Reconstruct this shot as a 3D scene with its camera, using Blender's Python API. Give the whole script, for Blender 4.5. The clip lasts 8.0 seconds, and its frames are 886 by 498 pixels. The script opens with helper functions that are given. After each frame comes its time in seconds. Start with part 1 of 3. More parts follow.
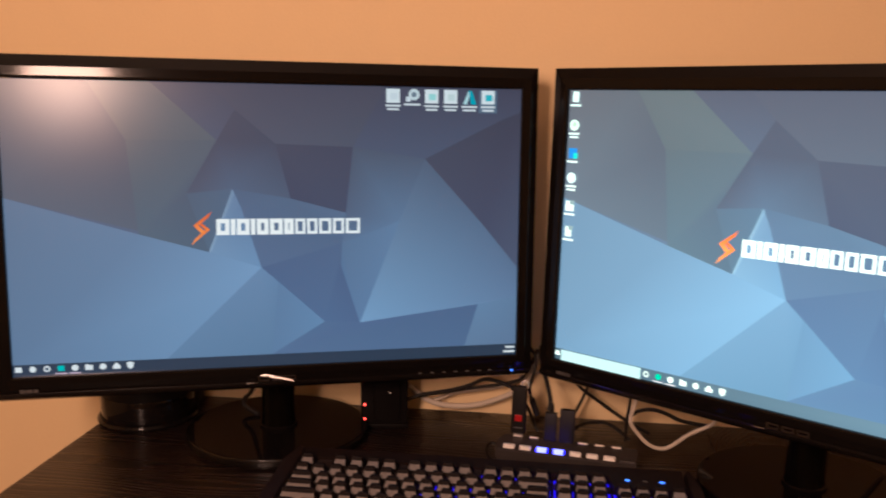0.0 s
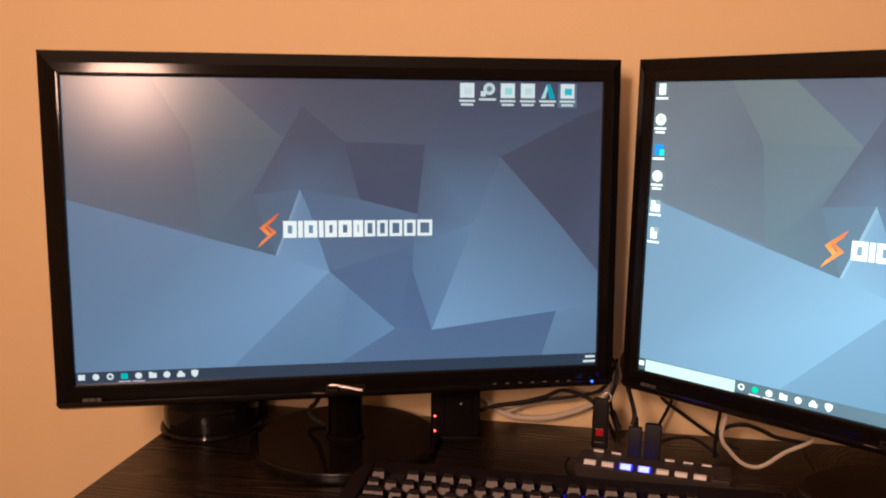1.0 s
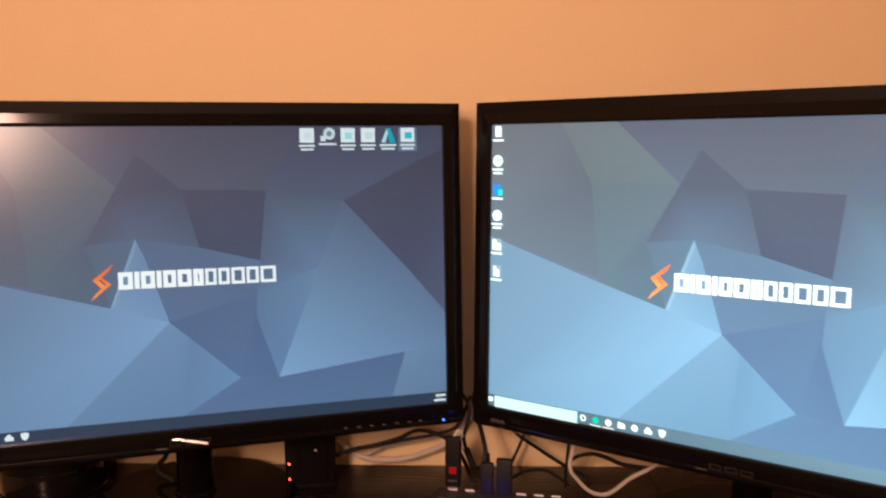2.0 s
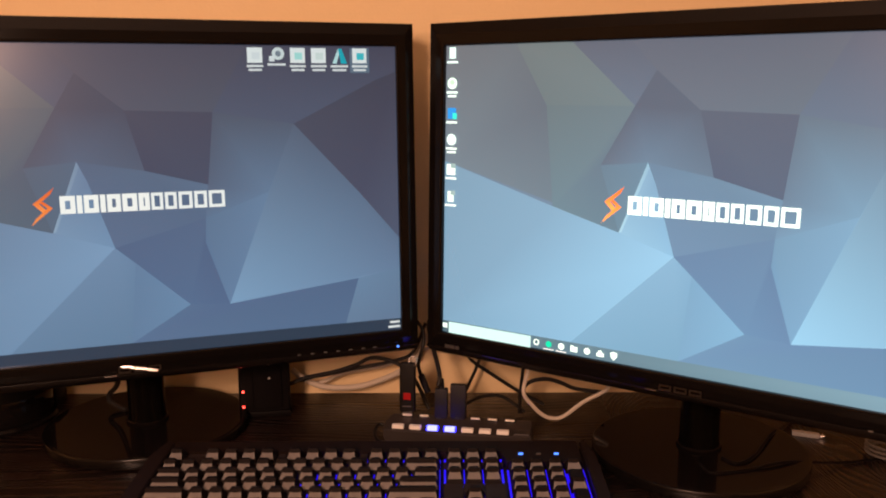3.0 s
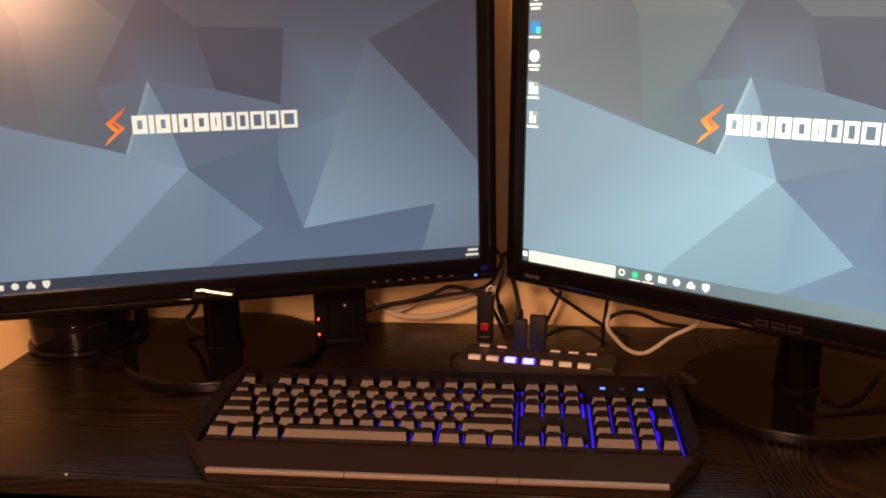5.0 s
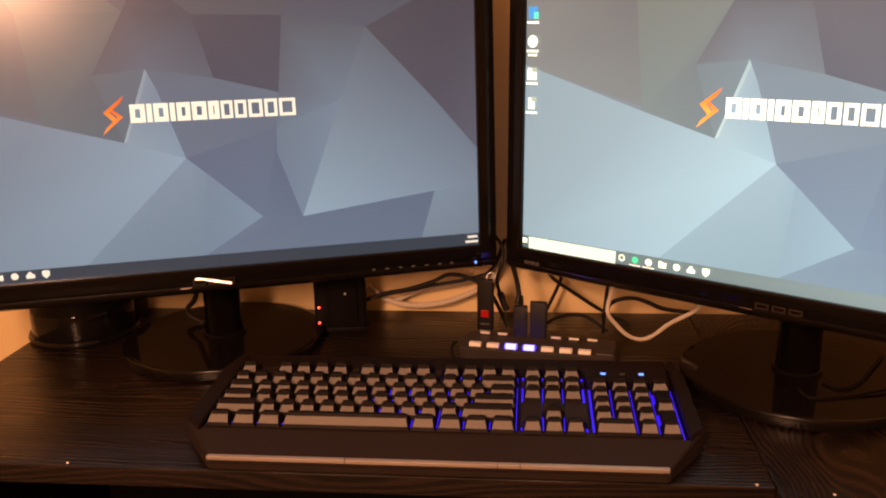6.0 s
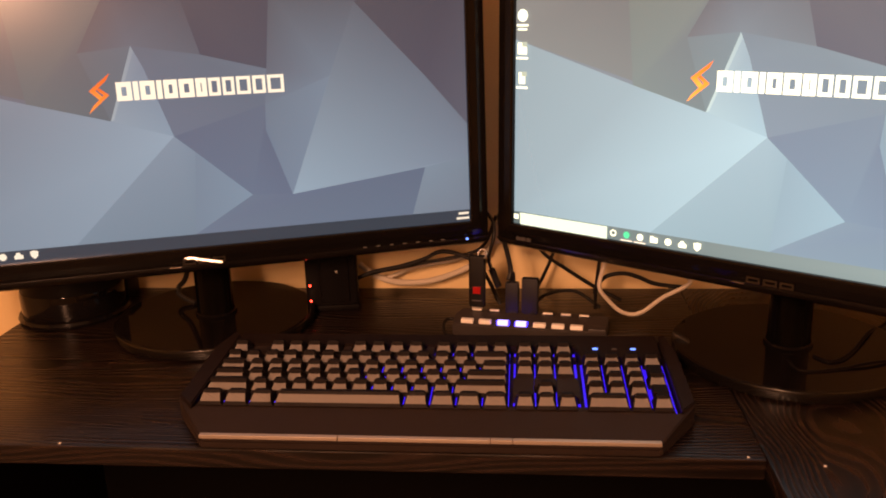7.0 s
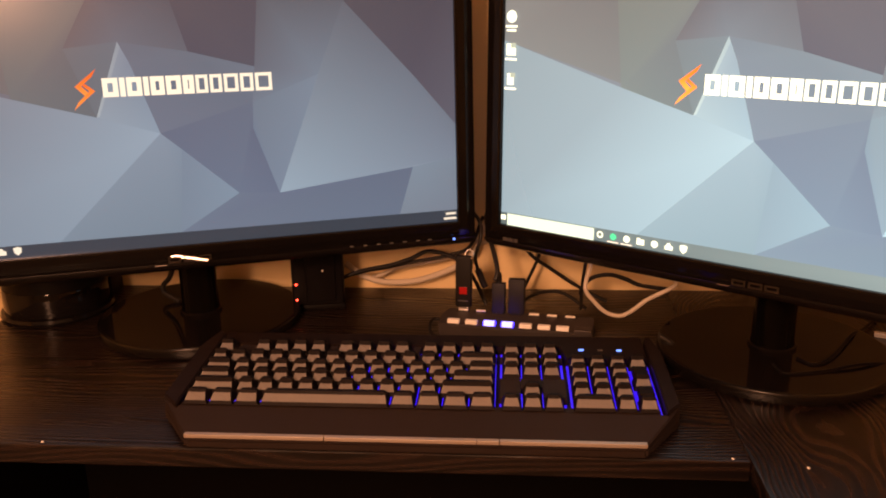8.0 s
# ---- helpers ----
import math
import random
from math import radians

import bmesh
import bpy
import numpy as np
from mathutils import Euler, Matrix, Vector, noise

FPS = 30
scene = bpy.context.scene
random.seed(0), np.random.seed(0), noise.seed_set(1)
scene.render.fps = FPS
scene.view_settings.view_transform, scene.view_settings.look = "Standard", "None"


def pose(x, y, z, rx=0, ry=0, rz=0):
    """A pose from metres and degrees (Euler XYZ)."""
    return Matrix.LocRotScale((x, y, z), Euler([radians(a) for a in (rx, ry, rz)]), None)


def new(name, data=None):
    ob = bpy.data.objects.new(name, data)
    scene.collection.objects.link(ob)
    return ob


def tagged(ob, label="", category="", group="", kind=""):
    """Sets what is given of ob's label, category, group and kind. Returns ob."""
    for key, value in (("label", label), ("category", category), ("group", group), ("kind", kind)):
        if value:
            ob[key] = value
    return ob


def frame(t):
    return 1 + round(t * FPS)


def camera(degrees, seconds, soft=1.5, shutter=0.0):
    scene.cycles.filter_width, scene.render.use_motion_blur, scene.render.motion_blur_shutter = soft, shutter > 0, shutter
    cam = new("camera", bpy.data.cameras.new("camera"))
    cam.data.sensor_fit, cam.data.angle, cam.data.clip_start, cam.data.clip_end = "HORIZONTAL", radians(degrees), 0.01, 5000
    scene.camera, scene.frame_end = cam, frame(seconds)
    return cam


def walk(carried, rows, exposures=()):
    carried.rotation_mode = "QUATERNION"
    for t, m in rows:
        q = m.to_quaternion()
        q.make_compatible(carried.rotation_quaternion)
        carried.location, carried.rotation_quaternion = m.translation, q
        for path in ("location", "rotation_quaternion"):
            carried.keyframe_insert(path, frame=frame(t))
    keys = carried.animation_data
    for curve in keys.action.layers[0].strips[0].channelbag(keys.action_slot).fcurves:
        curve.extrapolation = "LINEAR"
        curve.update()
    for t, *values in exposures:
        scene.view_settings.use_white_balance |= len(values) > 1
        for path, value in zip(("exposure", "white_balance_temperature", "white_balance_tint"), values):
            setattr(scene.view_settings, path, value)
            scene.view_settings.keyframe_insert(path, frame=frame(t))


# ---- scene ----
cam = camera(54.7, 8.0, soft=1.9, shutter=0.4)
ROWS = [
    (0.0, -0.0322, -0.1077, 1.1874, 6.941, -9.591, -1.034),
    (0.1, -0.0384, -0.1045, 1.1852, 7.685, -9.373, -0.897),
    (0.2, -0.0445, -0.1011, 1.1830, 8.315, -9.305, -0.760),
    (0.3, -0.0501, -0.0974, 1.1809, 8.690, -9.301, -0.623),
    (0.4, -0.0552, -0.0933, 1.1790, 8.980, -9.162, -0.486),
    (0.5, -0.0596, -0.0885, 1.1773, 9.267, -9.020, -0.349),
    (0.6, -0.0631, -0.0830, 1.1758, 9.652, -8.964, -0.362),
    (0.7, -0.0657, -0.0770, 1.1746, 9.924, -9.001, -0.374),
    (0.8, -0.0674, -0.0706, 1.1737, 10.078, -8.941, -0.387),
    (0.9, -0.0685, -0.0640, 1.1732, 10.239, -9.021, -0.399),
    (1.0, -0.0688, -0.0574, 1.1730, 10.245, -9.149, -0.412),
    (1.1, -0.0686, -0.0511, 1.1730, 9.341, -9.780, -0.223),
    (1.2, -0.0678, -0.0454, 1.1730, 8.235, -9.983, -0.035),
    (1.3, -0.0659, -0.0409, 1.1730, 6.261, -9.977, 0.154),
    (1.4, -0.0626, -0.0378, 1.1731, 3.428, -9.641, 0.342),
    (1.5, -0.0574, -0.0367, 1.1732, 2.190, -8.279, 0.531),
    (1.6, -0.0501, -0.0374, 1.1737, 2.786, -7.079, 0.531),
    (1.7, -0.0416, -0.0396, 1.1748, 3.400, -6.463, 0.530),
    (1.8, -0.0329, -0.0431, 1.1767, 3.476, -6.126, 0.530),
    (1.9, -0.0251, -0.0479, 1.1794, 3.073, -6.308, 0.529),
    (2.0, -0.0193, -0.0541, 1.1828, 2.558, -6.843, 0.529),
    (2.1, -0.0161, -0.0607, 1.1866, 1.941, -7.782, 0.482),
    (2.2, -0.0145, -0.0640, 1.1885, 1.231, -8.717, 0.435),
    (3.3, -0.0024, -0.0300, 1.1524, 0.110, -11.382, 0.220),
    (3.5, 0.0019, -0.0198, 1.1508, 1.398, -12.306, 0.339),
    (3.6, 0.0016, -0.0156, 1.1495, 2.054, -12.731, 0.288),
    (3.7, 0.0009, -0.0122, 1.1476, 2.640, -13.058, 0.236),
    (3.8, -0.0000, -0.0095, 1.1456, 3.230, -13.375, 0.185),
    (3.9, -0.0010, -0.0074, 1.1437, 3.720, -13.583, 0.133),
    (4.0, -0.0018, -0.0057, 1.1425, 4.189, -13.756, 0.082),
    (4.2, -0.0027, -0.0035, 1.1415, 4.849, -14.253, 0.288),
    (4.5, -0.0029, -0.0024, 1.1411, 5.410, -14.689, 0.596),
    (4.7, -0.0029, -0.0024, 1.1404, 5.651, -14.874, 0.700),
    (5.8, -0.0014, -0.0026, 1.1328, 6.026, -14.787, 1.270),
    (5.9, -0.0011, -0.0026, 1.1325, 5.911, -15.017, 1.322),
    (6.0, -0.0007, -0.0026, 1.1323, 5.811, -15.357, 1.374),
    (6.2, 0.0002, -0.0015, 1.1323, 5.555, -16.172, 1.438),
    (6.3, 0.0005, -0.0007, 1.1322, 5.490, -16.439, 1.469),
    (6.5, 0.0009, 0.0004, 1.1322, 5.473, -16.741, 1.533),
    (6.7, 0.0006, 0.0004, 1.1315, 5.393, -16.898, 1.609),
    (7.0, 0.0000, 0.0000, 1.1302, 5.165, -16.845, 1.723),
    (7.2, -0.0001, -0.0018, 1.1305, 4.994, -16.670, 1.699),
    (7.5, -0.0004, -0.0045, 1.1311, 4.637, -16.526, 1.664),
    (7.7, -0.0014, -0.0035, 1.1313, 4.459, -16.588, 1.369),
    (8.0, -0.0040, 0.0003, 1.1313, 4.250, -16.928, 0.926),
]
walk(cam, [(t, pose(x, y, z, 90 + pitch, roll, yaw)) for t, x, y, z, yaw, pitch, roll in ROWS],
     exposures=[(0.0, -0.13, 5850, 1), (0.5, 0.0, 5950, 0), (1.0, -0.02, 5950, 0), (1.2, -0.08, 5850, 1), (1.8, 0.03, 6000, 2), (2.2, 0.0, 6050, 2),
                (3.5, -0.05, 6850, 4), (4.0, -0.07, 7100, 3), (4.5, -0.07, 7300, 4), (6.0, 0.22, 9100, 14), (8.0, 0.24, 9300, 16)])

# ---- world and lamps ----
world = bpy.data.worlds.new("world")
world.use_nodes = True
world.node_tree.nodes["Background"].inputs["Color"].default_value = (0.02, 0.015, 0.012, 1)
world.node_tree.nodes["Background"].inputs["Strength"].default_value = 0.2
scene.world = world


def lamp(name, place, power, colour, radius):
    data = bpy.data.lights.new(name, "POINT")
    data.energy, data.color, data.shadow_soft_size = power, colour, radius
    ob = new(name, data)
    ob.location = place
    return ob


WARM = (1.0, 0.545, 0.390)
# one tall shaded lamp behind the chair lights the room, its lower and upper half; both screens mirror it
lamp("lamp_light", (-0.35, -0.64, 1.330), 29.0, WARM, 0.09)
lamp("lamp_light", (-0.35, -0.64, 1.540), 66.0, WARM, 0.11)

# ---- materials ----


def lin(r, g, b):
    return tuple(((c / 255 + 0.055) / 1.055) ** 2.4 if c > 10 else c / 255 / 12.92 for c in (r, g, b))


def material(name, colour, rough=0.5, metal=0.0, spread=0.15, grain=60.0, bump=0.05, stretch=(1, 1, 1), spec=0.5, coat=0.0, random_tint=0.0, wear=0.08):
    """A surface with variation at two scales, in object space."""
    m = bpy.data.materials.new(name)
    m.use_nodes = True
    nt = m.node_tree
    b = nt.nodes["Principled BSDF"]
    b.inputs["Metallic"].default_value = metal
    b.inputs["Specular IOR Level"].default_value = spec
    b.inputs["Coat Weight"].default_value = coat
    b.inputs["Coat Roughness"].default_value = 0.08
    tc = nt.nodes.new("ShaderNodeTexCoord")
    mp = nt.nodes.new("ShaderNodeMapping")
    mp.inputs["Scale"].default_value = stretch
    nt.links.new(tc.outputs["Object"], mp.inputs["Vector"])
    fine = nt.nodes.new("ShaderNodeTexNoise")
    fine.inputs["Scale"].default_value, fine.inputs["Detail"].default_value = grain, 6
    broad = nt.nodes.new("ShaderNodeTexNoise")
    broad.inputs["Scale"].default_value, broad.inputs["Detail"].default_value = max(grain / 14, 1.2), 3
    for n in (fine, broad):
        nt.links.new(mp.outputs["Vector"], n.inputs["Vector"])
    mix = nt.nodes.new("ShaderNodeMix")
    mix.data_type = "RGBA"
    mix.inputs[6].default_value = (*[c * (1 - spread) for c in colour], 1)
    mix.inputs[7].default_value = (*[min(c * (1 + spread), 1) for c in colour], 1)
    add = nt.nodes.new("ShaderNodeMath")
    add.operation = "MULTIPLY_ADD"
    add.inputs[1].default_value = 0.5
    nt.links.new(fine.outputs["Fac"], add.inputs[0])
    half = nt.nodes.new("ShaderNodeMath")
    half.operation = "MULTIPLY"
    half.inputs[1].default_value = 0.5
    nt.links.new(broad.outputs["Fac"], half.inputs[0])
    nt.links.new(half.outputs[0], add.inputs[2])
    fac = add.outputs[0]
    if random_tint:
        info = nt.nodes.new("ShaderNodeObjectInfo")
        more = nt.nodes.new("ShaderNodeMath")
        more.operation = "MULTIPLY_ADD"
        more.inputs[1].default_value = random_tint
        nt.links.new(info.outputs["Random"], more.inputs[0])
        nt.links.new(fac, more.inputs[2])
        fac = more.outputs[0]
    nt.links.new(fac, mix.inputs[0])
    nt.links.new(mix.outputs[2], b.inputs["Base Color"])
    rr = nt.nodes.new("ShaderNodeMapRange")
    rr.inputs["From Min"].default_value, rr.inputs["From Max"].default_value = 0.3, 0.7
    rr.inputs["To Min"].default_value, rr.inputs["To Max"].default_value = max(rough - wear, 0.02), min(rough + wear, 1)
    nt.links.new(broad.outputs["Fac"], rr.inputs["Value"])
    nt.links.new(rr.outputs["Result"], b.inputs["Roughness"])
    if bump:
        bp = nt.nodes.new("ShaderNodeBump")
        bp.inputs["Strength"].default_value, bp.inputs["Distance"].default_value = bump, 0.002
        nt.links.new(fine.outputs["Fac"], bp.inputs["Height"])
        nt.links.new(bp.outputs["Normal"], b.inputs["Normal"])
    return m


def wood(name, along):
    """Black-stained oak veneer: wavering growth lines and open pores that run along one axis."""
    m = bpy.data.materials.new(name)
    m.use_nodes = True
    nt = m.node_tree
    b = nt.nodes["Principled BSDF"]
    b.inputs["Specular IOR Level"].default_value = 0.5

    def node(kind, **values):
        n = nt.nodes.new("ShaderNode" + kind)
        for key, value in values.items():
            n.inputs[key.replace("_", " ")].default_value = value
        return n

    tc = node("TexCoord")
    turn = node("Mapping", Rotation=(radians(32), 0, 0) if along == "x" else (0, radians(32), radians(90)))
    nt.links.new(tc.outputs["Object"], turn.inputs["Vector"])
    slow = node("Mapping", Scale=(0.16 if along == "x" else 0.45, 1, 1))
    pore = node("Mapping", Scale=(0.03, 1, 1))
    for n in (slow, pore):
        nt.links.new(turn.outputs["Vector"], n.inputs["Vector"])
    waver = node("TexNoise", Scale=9.0 if along == "x" else 5.5, Detail=2.0)
    nt.links.new(slow.outputs["Vector"], waver.inputs["Vector"])
    bend = node("VectorMath")
    bend.operation = "MULTIPLY_ADD"
    bend.inputs[1].default_value = (0, 0.12 if along == "x" else 0.30, 0)
    nt.links.new(waver.outputs["Color"], bend.inputs[0])
    nt.links.new(slow.outputs["Vector"], bend.inputs[2])
    rings = node("TexWave", Scale=62.0 if along == "x" else 44.0, Distortion=1.6, Detail=3.0, Detail_Scale=2.0)
    rings.bands_direction = "Y"
    nt.links.new(bend.outputs["Vector"], rings.inputs["Vector"])
    pores = node("TexNoise", Scale=300.0, Detail=5.0)
    nt.links.new(pore.outputs["Vector"], pores.inputs["Vector"])
    broad = node("TexNoise", Scale=7.0, Detail=3.0)
    nt.links.new(turn.outputs["Vector"], broad.inputs["Vector"])
    grain = node("Math")
    grain.operation = "MULTIPLY_ADD"
    grain.inputs[1].default_value = 0.45
    nt.links.new(rings.outputs["Fac"], grain.inputs[0])
    share = node("Math")
    share.operation = "MULTIPLY"
    share.inputs[1].default_value = 0.55
    nt.links.new(pores.outputs["Fac"], share.inputs[0])
    nt.links.new(share.outputs[0], grain.inputs[2])
    tone = node("Mix")
    tone.data_type = "RGBA"
    tone.inputs[6].default_value = (0.0030, 0.0019, 0.0016, 1)
    tone.inputs[7].default_value = (0.0175, 0.0102, 0.0082, 1)
    contrast = node("MapRange", From_Min=0.28, From_Max=0.72)
    nt.links.new(grain.outputs[0], contrast.inputs["Value"])
    nt.links.new(contrast.outputs["Result"], tone.inputs[0])
    nt.links.new(tone.outputs[2], b.inputs["Base Color"])
    both = node("Math")
    both.operation = "MULTIPLY_ADD"
    both.inputs[1].default_value = 0.5
    nt.links.new(broad.outputs["Fac"], both.inputs[0])
    half = node("Math")
    half.operation = "MULTIPLY"
    half.inputs[1].default_value = 0.5
    nt.links.new(grain.outputs[0], half.inputs[0])
    nt.links.new(half.outputs[0], both.inputs[2])
    rough = node("MapRange", From_Min=0.3, From_Max=0.7, To_Min=0.38, To_Max=0.22)
    nt.links.new(both.outputs[0], rough.inputs["Value"])
    nt.links.new(rough.outputs["Result"], b.inputs["Roughness"])
    relief = node("Bump", Strength=0.4, Distance=0.0012)
    nt.links.new(grain.outputs[0], relief.inputs["Height"])
    nt.links.new(relief.outputs["Normal"], b.inputs["Normal"])
    return m


def glow(name, colour, strength, rough=0.3):
    m = bpy.data.materials.new(name)
    m.use_nodes = True
    b = m.node_tree.nodes["Principled BSDF"]
    b.inputs["Base Color"].default_value = (*[c * 0.3 for c in colour], 1)
    b.inputs["Roughness"].default_value = rough
    b.inputs["Emission Color"].default_value = (*colour, 1)
    b.inputs["Emission Strength"].default_value = strength
    return m


def display(name, strength):
    """A lit panel behind a matte screen: the picture's colours are in the mesh."""
    m = bpy.data.materials.new(name)
    m.use_nodes = True
    nt = m.node_tree
    b = nt.nodes["Principled BSDF"]
    b.inputs["Base Color"].default_value = (0.012, 0.012, 0.014, 1)
    b.inputs["Roughness"].default_value = 0.215
    b.inputs["Specular IOR Level"].default_value = 0.42
    at = nt.nodes.new("ShaderNodeAttribute")
    at.attribute_name = "picture"
    nt.links.new(at.outputs["Color"], b.inputs["Emission Color"])
    b.inputs["Emission Strength"].default_value = strength
    return m


M_WALL = material("wall_paint", (0.73, 0.555, 0.312), 0.75, 0, 0.05, 240, 0.12, wear=0.05)
M_CEIL = material("ceiling_paint", (0.75, 0.72, 0.68), 0.85, 0, 0.04, 200, 0.1)
M_FLOOR = material("carpet", (0.10, 0.075, 0.055), 0.95, 0, 0.35, 300, 0.6)
M_WOODX, M_WOODY = wood("black_wood", "x"), wood("black_wood_return", "y")
M_EDGE = material("black_edge_band", (0.0022, 0.0015, 0.0014), 0.7, 0, 0.4, 40, 0.15, (0.1, 1, 1), spec=0.06)
M_GLOSS = material("gloss_black_plastic", (0.005, 0.004, 0.004), 0.06, 0, 0.3, 20, 0.0, spec=0.22, wear=0.03)
M_RIM = material("satin_base_edge", (0.004, 0.003, 0.0025), 0.22, 0, 0.2, 40, 0.0, spec=0.3, wear=0.05)
M_NECK = material("neck_plastic", (0.0018, 0.0015, 0.0014), 0.12, 0, 0.3, 20, 0.0, spec=0.045, wear=0.03)
M_CHEEK = material("keyboard_cheek", (0.010, 0.0055, 0.0043), 0.55, 0, 0.25, 240, 0.06, spec=0.1)
M_BEZEL = material("bezel_plastic", (0.005, 0.004, 0.0035), 0.11, 0, 0.3, 30, 0.004, spec=0.17, wear=0.03)
M_DULL = material("dull_black_plastic", (0.005, 0.004, 0.004), 0.45, 0, 0.3, 120, 0.05, spec=0.06)
M_LIP = material("satin_lip", (0.009, 0.007, 0.006), 0.17, 0, 0.2, 60, 0.01, spec=0.6)
M_MATT = material("matt_black_plastic", (0.007, 0.006, 0.0055), 0.5, 0, 0.3, 120, 0.08, spec=0.15)
M_CASE = material("keyboard_case", (0.0185, 0.0122, 0.0100), 0.55, 0, 0.18, 300, 0.06, spec=0.1)
# Lit and shaded tone of one keycap: faces towards the lamp grey, others near-black
M_KEYLIT = material("grey_keycap_lit", (0.138, 0.125, 0.118), 0.55, 0, 0.15, 400, 0.05, random_tint=0.25)
M_KEYSHADE = material("keycap_shade", (0.007, 0.0045, 0.0042), 0.55, 0, 0.2, 400, 0.05, spec=0.08)
M_STRIP = material("brushed_strip", (0.42, 0.36, 0.31), 0.38, 0.6, 0.12, 500, 0.05, (0.05, 1, 1))
M_SILVER = material("bright_metal", (0.50, 0.48, 0.46), 0.28, 1.0, 0.06, 80, 0.02)
# One badge metal, and a copy darkened as if mirroring the dark room
M_BADGE = material("badge_metal", (0.42, 0.40, 0.39), 0.22, 1.0, 0.06, 80, 0.02)
M_BADGEDIM = material("dimmed_badge_metal", (0.10, 0.092, 0.086), 0.3, 1.0, 0.06, 80, 0.02)
M_MARK = material("pale_print", (0.42, 0.40, 0.38), 0.5, 0, 0.05, 80, 0)
M_DIM = material("grey_print", (0.05, 0.046, 0.044), 0.5, 0, 0.05, 80, 0)
M_WHITE = material("white_plastic", (0.78, 0.75, 0.70), 0.45, 0, 0.06, 80, 0.02)
M_CABLE = material("black_cable", (0.007, 0.006, 0.0055), 0.45, 0, 0.2, 90, 0.03, spec=0.3)
M_BEIGE = material("beige_cable", (0.50, 0.44, 0.36), 0.5, 0, 0.08, 60, 0.03)
M_GREY = material("grey_cable", (0.13, 0.12, 0.11), 0.4, 0, 0.1, 60, 0.02)
M_HUB = material("hub_plastic", (0.028, 0.022, 0.02), 0.42, 0, 0.15, 200, 0.04)
M_PLUG = material("plug_plastic", (0.006, 0.0055, 0.008), 0.55, 0, 0.2, 160, 0.05, spec=0.3)
M_SPECK = material("speck_white", (0.7, 0.66, 0.6), 0.4, 0, 0.05, 60, 0)
M_BLUE = glow("blue_light", (0.022, 0.004, 1.0), 1.1)
M_BLUEHOT = glow("blue_lamp", (0.012, 0.008, 1.0), 9.0)
M_BLUECORE = glow("blue_lamp_core", (0.30, 0.29, 1.0), 2.8)
M_BLUEDOT = glow("pale_blue_lamp", (0.08, 0.22, 1.0), 2.5)
M_REDHOT = glow("red_lamp", (1.0, 0.055, 0.04), 9.0)
# The stick's red mark is given a faint glow of its own
M_RED = glow("red_square_glow", (0.8, 0.01, 0.015), 0.07)
M_SCREEN_A, M_SCREEN_B = display("screen_picture", 1.0), display("screen_picture_bright", 1.95)

# ---- mesh helpers ----


def part(name, bm, mat, parent=None, label="", smooth=False, at=None):
    me = bpy.data.meshes.new(name)
    bmesh.ops.recalc_face_normals(bm, faces=bm.faces)
    bm.to_mesh(me)
    bm.free()
    me.materials.append(mat)
    if smooth:
        me.shade_smooth()
        me.set_sharp_from_angle(angle=radians(35))
    ob = new(name, me)
    if parent:
        ob.parent = parent
    if at is not None:
        ob.matrix_basis = at
    return tagged(ob, label)


def thing(name, m, label, category, group="", kind=""):
    ob = new(name)
    ob.empty_display_size = 0.02
    ob.matrix_basis = m
    return tagged(ob, label, category, group, kind)


def box(x0, x1, y0, y1, z0, z1, bevel=0.0, segments=2, bm=None):
    bm2 = bmesh.new()
    bmesh.ops.create_cube(bm2, size=1)
    for v in bm2.verts:
        v.co = ((x0 + x1) / 2 + v.co.x * (x1 - x0), (y0 + y1) / 2 + v.co.y * (y1 - y0), (z0 + z1) / 2 + v.co.z * (z1 - z0))
    if bevel:
        bmesh.ops.bevel(bm2, geom=bm2.edges[:], offset=bevel, segments=segments, affect="EDGES", profile=0.6)
    if bm is None:
        return bm2
    me = bpy.data.meshes.new("tmp")
    bm2.to_mesh(me)
    bm2.free()
    bm.from_mesh(me)
    bpy.data.meshes.remove(me)
    return bm


def lathe(profile, n=48, bm=None):
    """Turn (radius, height) pairs about z."""
    bm = bm or bmesh.new()
    rings = [[bm.verts.new((r * math.cos(a * math.tau / n), r * math.sin(a * math.tau / n), z)) for a in range(n)] for r, z in profile]
    for a, b in zip(rings, rings[1:]):
        for i in range(n):
            bm.faces.new((a[i], a[(i + 1) % n], b[(i + 1) % n], b[i]))
    bm.faces.new(rings[0])
    bm.faces.new(rings[-1])
    return bm


